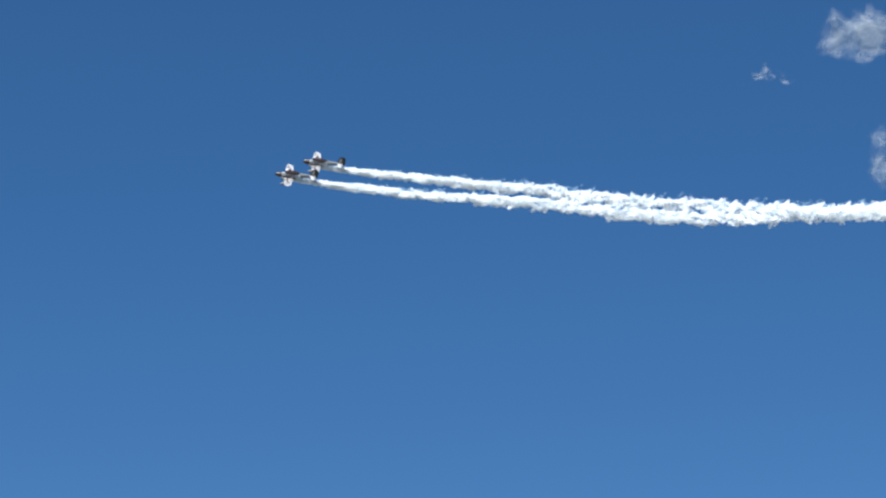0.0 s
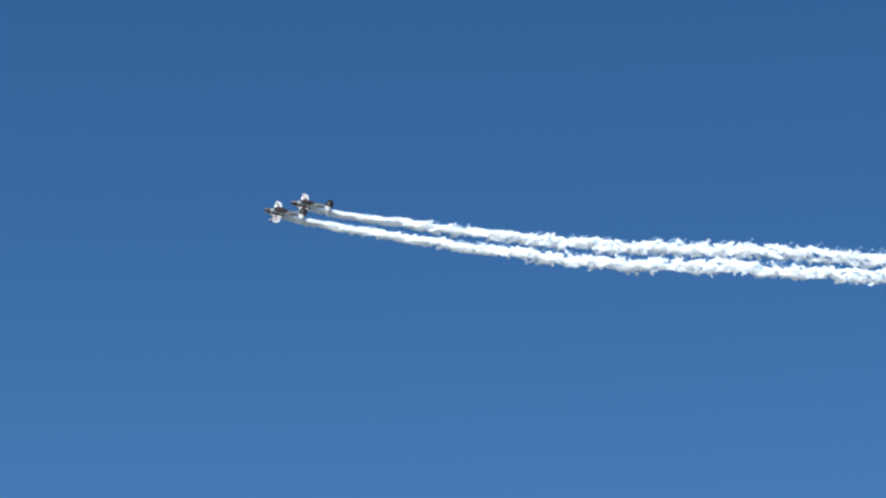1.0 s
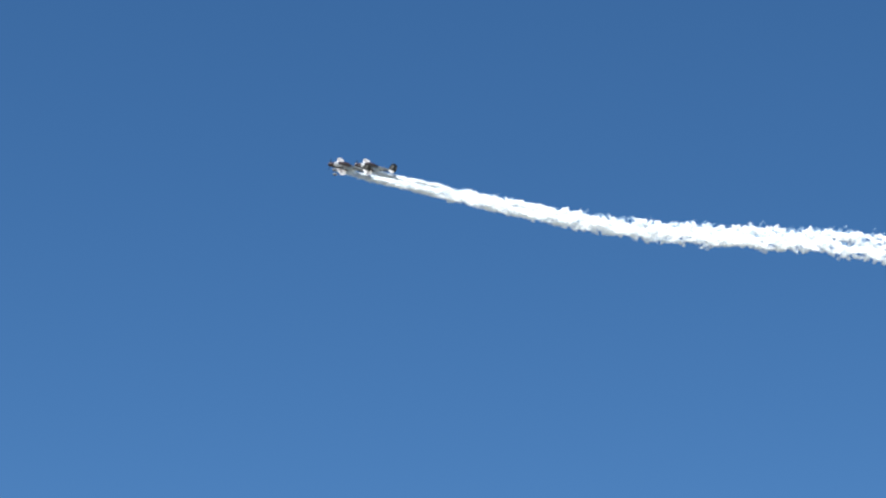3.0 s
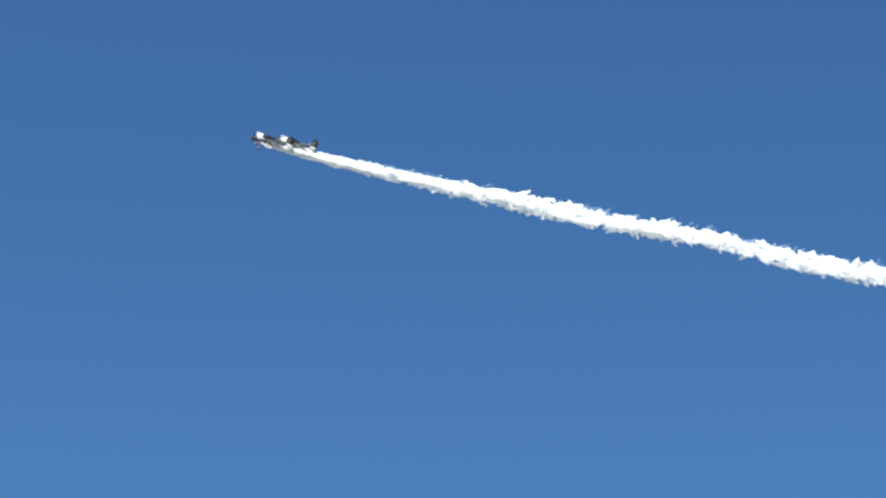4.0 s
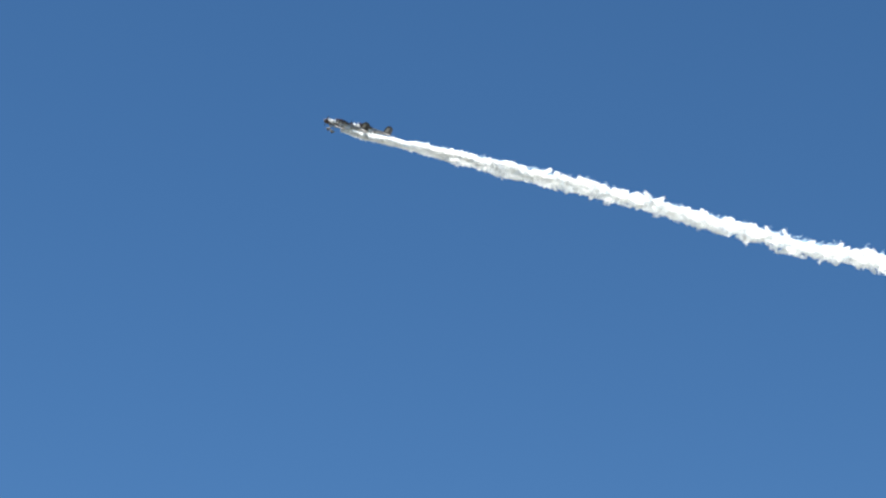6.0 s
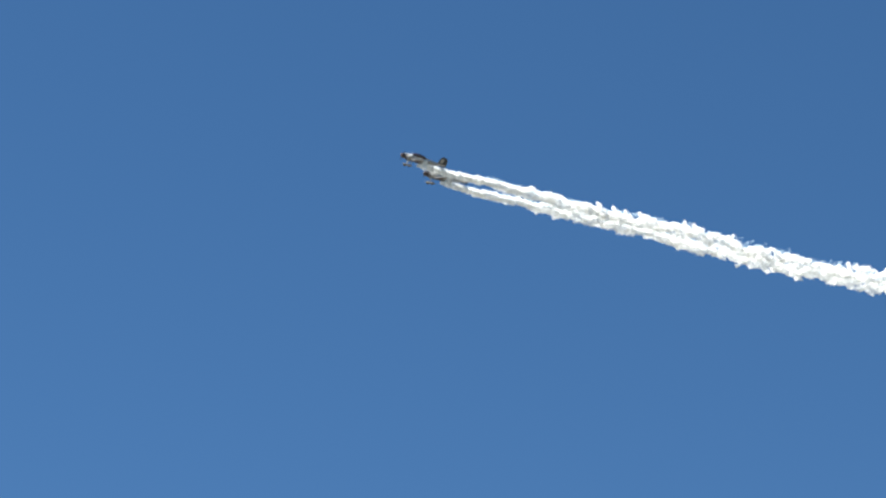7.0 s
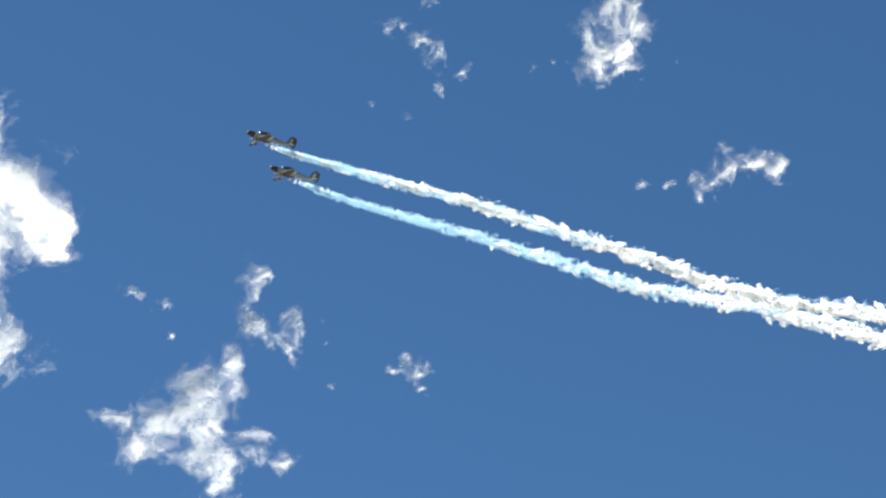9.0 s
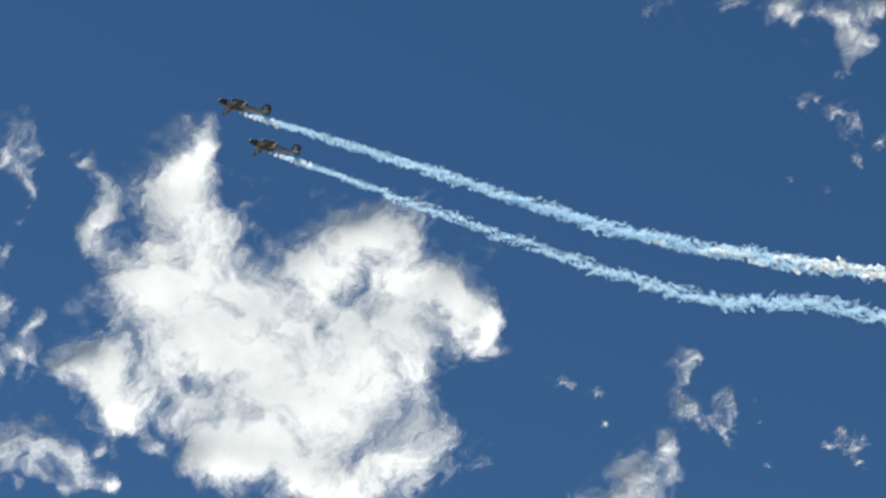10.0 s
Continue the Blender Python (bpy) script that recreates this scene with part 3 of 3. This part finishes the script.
cloud(69.76, 27.64, 11, [(-1.05, 2.86, 0.22, 0.31), (-1.35, 2.44, 0.45, 0.45), (-1.15, 1.64, 0.72, 0.72), (-2.58, 1.56, 0.31, 0.45), (-2.69, 2.22, 0.18, 0.13), (-1.92, 0.55, 0.63, 0.67), (-0.95, 0.75, 0.9, 0.81), (-0.21, -0.12, 1.17, 0.9), (-0.91, -0.5, 0.9, 0.63), (0.93, 0.89, 0.54, 0.63), (1.63, 1.36, 0.54, 0.45), (2.18, 0.93, 0.54, 0.49), (3.1, 0.5, 0.54, 0.49), (3.65, 0.16, 0.31, 0.4), (2.66, -0.14, 0.72, 0.54), (1.68, -0.43, 0.81, 0.72), (0.99, -1.17, 1.08, 0.72), (-0.17, -1.56, 0.9, 0.58), (2.44, -1.94, 0.81, 0.45), (0.3, -2.26, 1.17, 0.45), (1.38, -2.5, 0.72, 0.36), (-2.95, -0.82, 0.34, 0.29), (-2.37, -0.85, 0.4, 0.47), (-2.0, -1.29, 0.45, 0.38), (-0.64, -2.28, 0.4, 0.36)],
      "large bright white cumulus cloud with torn ragged edges", ragged=1.15, step=0.018, full=2.2)
cloud(74.13, 30.05, 12, [(-0.08, 0.33, 0.38, 0.36), (0.21, 0.04, 0.22, 0.22), (0.1, -0.42, 0.16, 0.31), (-0.24, 0.05, 0.27, 0.27)],
      "small torn white cloud shred", ragged=1.0, step=0.014, full=1.25)
cloud(74.13, 27.51, 13, [(-0.16, 1.08, 0.13, 0.22), (-0.18, 0.19, 0.22, 0.4), (0.09, -0.51, 0.34, 0.34), (-0.08, -0.7, 0.36, 0.36), (0.33, -0.05, 0.13, 0.13)],
      "small torn white cloud shred", ragged=1.0, step=0.014, full=1.1)
cloud(72.78, 25.39, 14, [(-0.67, 0.16, 0.54, 0.38), (-0.09, 0.05, 0.4, 0.34), (-1.11, 0.05, 0.36, 0.4), (-0.25, -0.36, 0.31, 0.2), (0.46, -0.37, 0.36, 0.22), (1.23, 0.29, 0.25, 0.2), (0.43, 0.17, 0.18, 0.14)],
      "low ragged white cloud shred", ragged=1.0, step=0.016, full=1.45)
cloud(61.83, 26.38, 15, [(-0.36, 0.42, 0.23, 0.34), (-0.21, -0.15, 0.31, 0.29), (0.02, -0.28, 0.22, 0.18), (0.37, -0.14, 0.18, 0.25), (0.31, -0.5, 0.16, 0.18), (-0.14, 0.65, 0.13, 0.11)],
      "small wispy white cloud shred", ragged=1.0, step=0.013, full=1.25)
cloud(63.05, 24.56, 16, [(0.46, 1.07, 0.22, 0.22), (0.07, 0.61, 0.49, 0.4), (-0.18, 0.11, 0.72, 0.4), (-0.8, 0.09, 0.49, 0.27), (-1.43, 0.16, 0.34, 0.13), (-0.52, -0.39, 0.49, 0.3), (0.2, -0.63, 0.36, 0.4), (0.82, -0.3, 0.34, 0.22), (1.45, -0.46, 0.25, 0.2), (0.9, -0.0, 0.38, 0.09), (-0.97, -0.27, 0.25, 0.25)],
      "ragged white cloud with thin streaky rims", ragged=1.0, step=0.016, full=1.4)
cloud(59.38, 25.53, 17, [(0.13, 0.02, 0.22, 0.22), (-0.3, 0.01, 0.16, 0.08), (0.2, -0.25, 0.11, 0.11), (-0.03, 0.22, 0.09, 0.09)],
      "tiny white cloud puff", ragged=0.8, step=0.012, full=1.35)
cloud(53.94, 28.56, 18, [(0.65, 0.19, 0.4, 0.25), (0.2, 0.39, 0.16, 0.18), (0.29, 0.07, 0.27, 0.18), (-0.16, -0.14, 0.29, 0.18), (-0.66, -0.12, 0.16, 0.07), (1.02, 0.08, 0.16, 0.22), (-1.06, -0.07, 0.13, 0.11), (-0.28, -0.4, 0.09, 0.13)],
      "small curved white cloud shred", ragged=0.9, step=0.013, full=1.35)
cloud(55.72, 30.88, 19, [(0.25, -0.04, 0.38, 0.43), (-0.38, -0.07, 0.23, 0.34), (-0.16, -0.48, 0.23, 0.22), (0.39, 0.27, 0.32, 0.36), (0.15, -0.35, 0.27, 0.22), (-0.28, 0.24, 0.2, 0.16), (-0.0, 0.5, 0.27, 0.22), (0.03, -0.06, 0.27, 0.34)],
      "torn white cloud with ragged wispy rims", ragged=1.1, step=0.014, full=1.35)
cloud(59.03, 30.67, 20, [(-0.54, 0.34, 0.2, 0.12), (-0.18, 0.12, 0.16, 0.13), (0.05, -0.11, 0.22, 0.29), (0.5, -0.35, 0.14, 0.17), (0.17, -0.67, 0.09, 0.16), (0.0, 0.67, 0.13, 0.09)],
      "thin faint cloud wisps", ragged=0.9, step=0.013, full=1.15)
cloud(59.85, 32.36, 21, [(-2.08, 0.26, 0.43, 0.2), (-1.01, 0.18, 0.39, 0.2), (-0.21, 0.19, 0.36, 0.2), (0.13, 0.02, 0.49, 0.25), (0.84, -0.08, 0.49, 0.31), (1.01, -0.55, 0.29, 0.27), (1.33, -0.03, 0.36, 0.31)],
      "ragged white cloud bank", ragged=1.0, step=0.016, full=1.4)
cloud(64.30, 26.67, 22, [(0.07, -0.02, 0.16, 0.13), (-0.07, 0.02, 0.09, 0.08)],
      "tiny faint cloud wisp", ragged=0.8, step=0.012, full=1.0)
cloud(63.70, 26.50, 28, [(-0.03, -0.03, 0.15, 0.11), (0.03, 0.03, 0.09, 0.08)],
      "tiny white cloud puff", ragged=0.8, step=0.012, full=1.1)
cloud(63.57, 26.03, 29, [(0.02, -0.02, 0.1, 0.08), (-0.02, 0.02, 0.06, 0.06)],
      "tiny faint cloud wisp", ragged=0.8, step=0.012, full=0.95)
cloud(60.07, 29.75, 23, [(-0.01, 0.01, 0.08, 0.06), (0.01, -0.01, 0.04, 0.04)],
      "tiny faint cloud puff", ragged=0.6, step=0.012, full=1.1)
cloud(59.42, 29.55, 30, [(-0.03, 0.01, 0.13, 0.08), (0.03, -0.01, 0.07, 0.05)],
      "tiny faint cloud wisp", ragged=0.6, step=0.012, full=0.95)
cloud(56.95, 30.39, 31, [(-0.13, -0.04, 0.1, 0.09), (0.13, 0.04, 0.13, 0.06)],
      "tiny faint cloud wisp", ragged=0.6, step=0.012, full=0.85)
cloud(60.84, 26.11, 27, [(-0.02, 0.09, 0.1, 0.18), (0.02, -0.09, 0.07, 0.11)],
      "thin faint cloud wisp", ragged=0.8, step=0.012, full=0.8)
cloud(60.73, 25.26, 32, [(0.03, -0.01, 0.09, 0.07), (-0.03, 0.01, 0.06, 0.05)],
      "tiny faint cloud wisp", ragged=0.8, step=0.012, full=0.9)
cloud(-9.67, 18.09, 24, [(-0.22, 0.01, 0.38, 0.29), (0.23, 0.15, 0.38, 0.32), (-0.45, -0.21, 0.2, 0.16), (0.21, -0.21, 0.27, 0.18), (0.62, -0.0, 0.36, 0.36), (-0.39, 0.26, 0.13, 0.13)],
      "small white cloud with soft rims", ragged=0.8, step=0.014, full=1.5)
cloud(-8.22, 17.50, 25, [(-0.19, -0.0, 0.18, 0.13), (0.19, -0.06, 0.17, 0.14), (-0.01, 0.06, 0.13, 0.09)],
      "tiny thin cloud wisp", ragged=0.9, step=0.012, full=0.95)
cloud(-10.08, 15.98, 26, [(-0.06, 0.3, 0.2, 0.43), (-0.1, -0.28, 0.13, 0.25), (0.16, -0.02, 0.27, 0.45)],
      "thin white cloud wisp", ragged=0.9, step=0.013, full=1.25)


# ---- a passing insect close to the camera ----
def insect():
    bug = tagged(new("flying_insect"), "small dark flying insect passing close by", "insect")
    part("body", loft([hull(x, 0, r, r) for x, r in ((0.006, 0.0006), (0.004, 0.0014), (0.001, 0.0019), (-0.003, 0.0016), (-0.006, 0.0005))]), DARK, bug)
    for side in (1, -1):
        part("wing", loft([[(0.002 - 0.004 * u, side * s, 0.001 + 0.0002 * v) for u, v in ((0, 0), (0.3, 1), (1, 0), (0.3, -1))] for s in (0.0015, 0.005, 0.008)]), DARK, bug)
    return bug


BUG = insect()


# ---- what moves ----
def motions():
    for plane, hub, fly in ((leader, leader_propeller, LEADER_FLIGHT), (wingman, wingman_propeller, WINGMAN_FLIGHT)):
        walk(plane, [(t, fly(t)) for t in STEPS])
        walk(hub, [(i / 10, Matrix.Translation((-0.28, 0, 0)) @ Matrix.Rotation(radians(70 * i), 4, "X")) for i in range(101)])
    for puff, rows in PUFFS:
        walk(puff, rows)
    seen = EYE + 3.0 * toward(3.17, 15.56)
    aside, dash = toward(-86.8, 0), toward(-86.8, 45)
    heads = Matrix.Rotation(radians(3), 4, "Z") @ Matrix.Rotation(radians(-43), 4, "Y")
    stops = ((0.0, EYE + Vector((-1.6, 0.4, 0.1))), (0.9, seen - 0.85 * dash - aside * 0.3), (1.1, seen - 0.42 * dash), (1.2, seen),
             (1.3, seen + 0.42 * dash), (1.6, seen + 1.3 * dash), (3.0, seen + 1.6 * dash + aside * 3), (10.0, seen + 2.0 * dash + aside * 9))
    walk(BUG, [(t, Matrix.Translation(q) @ heads) for t, q in stops])


motions()
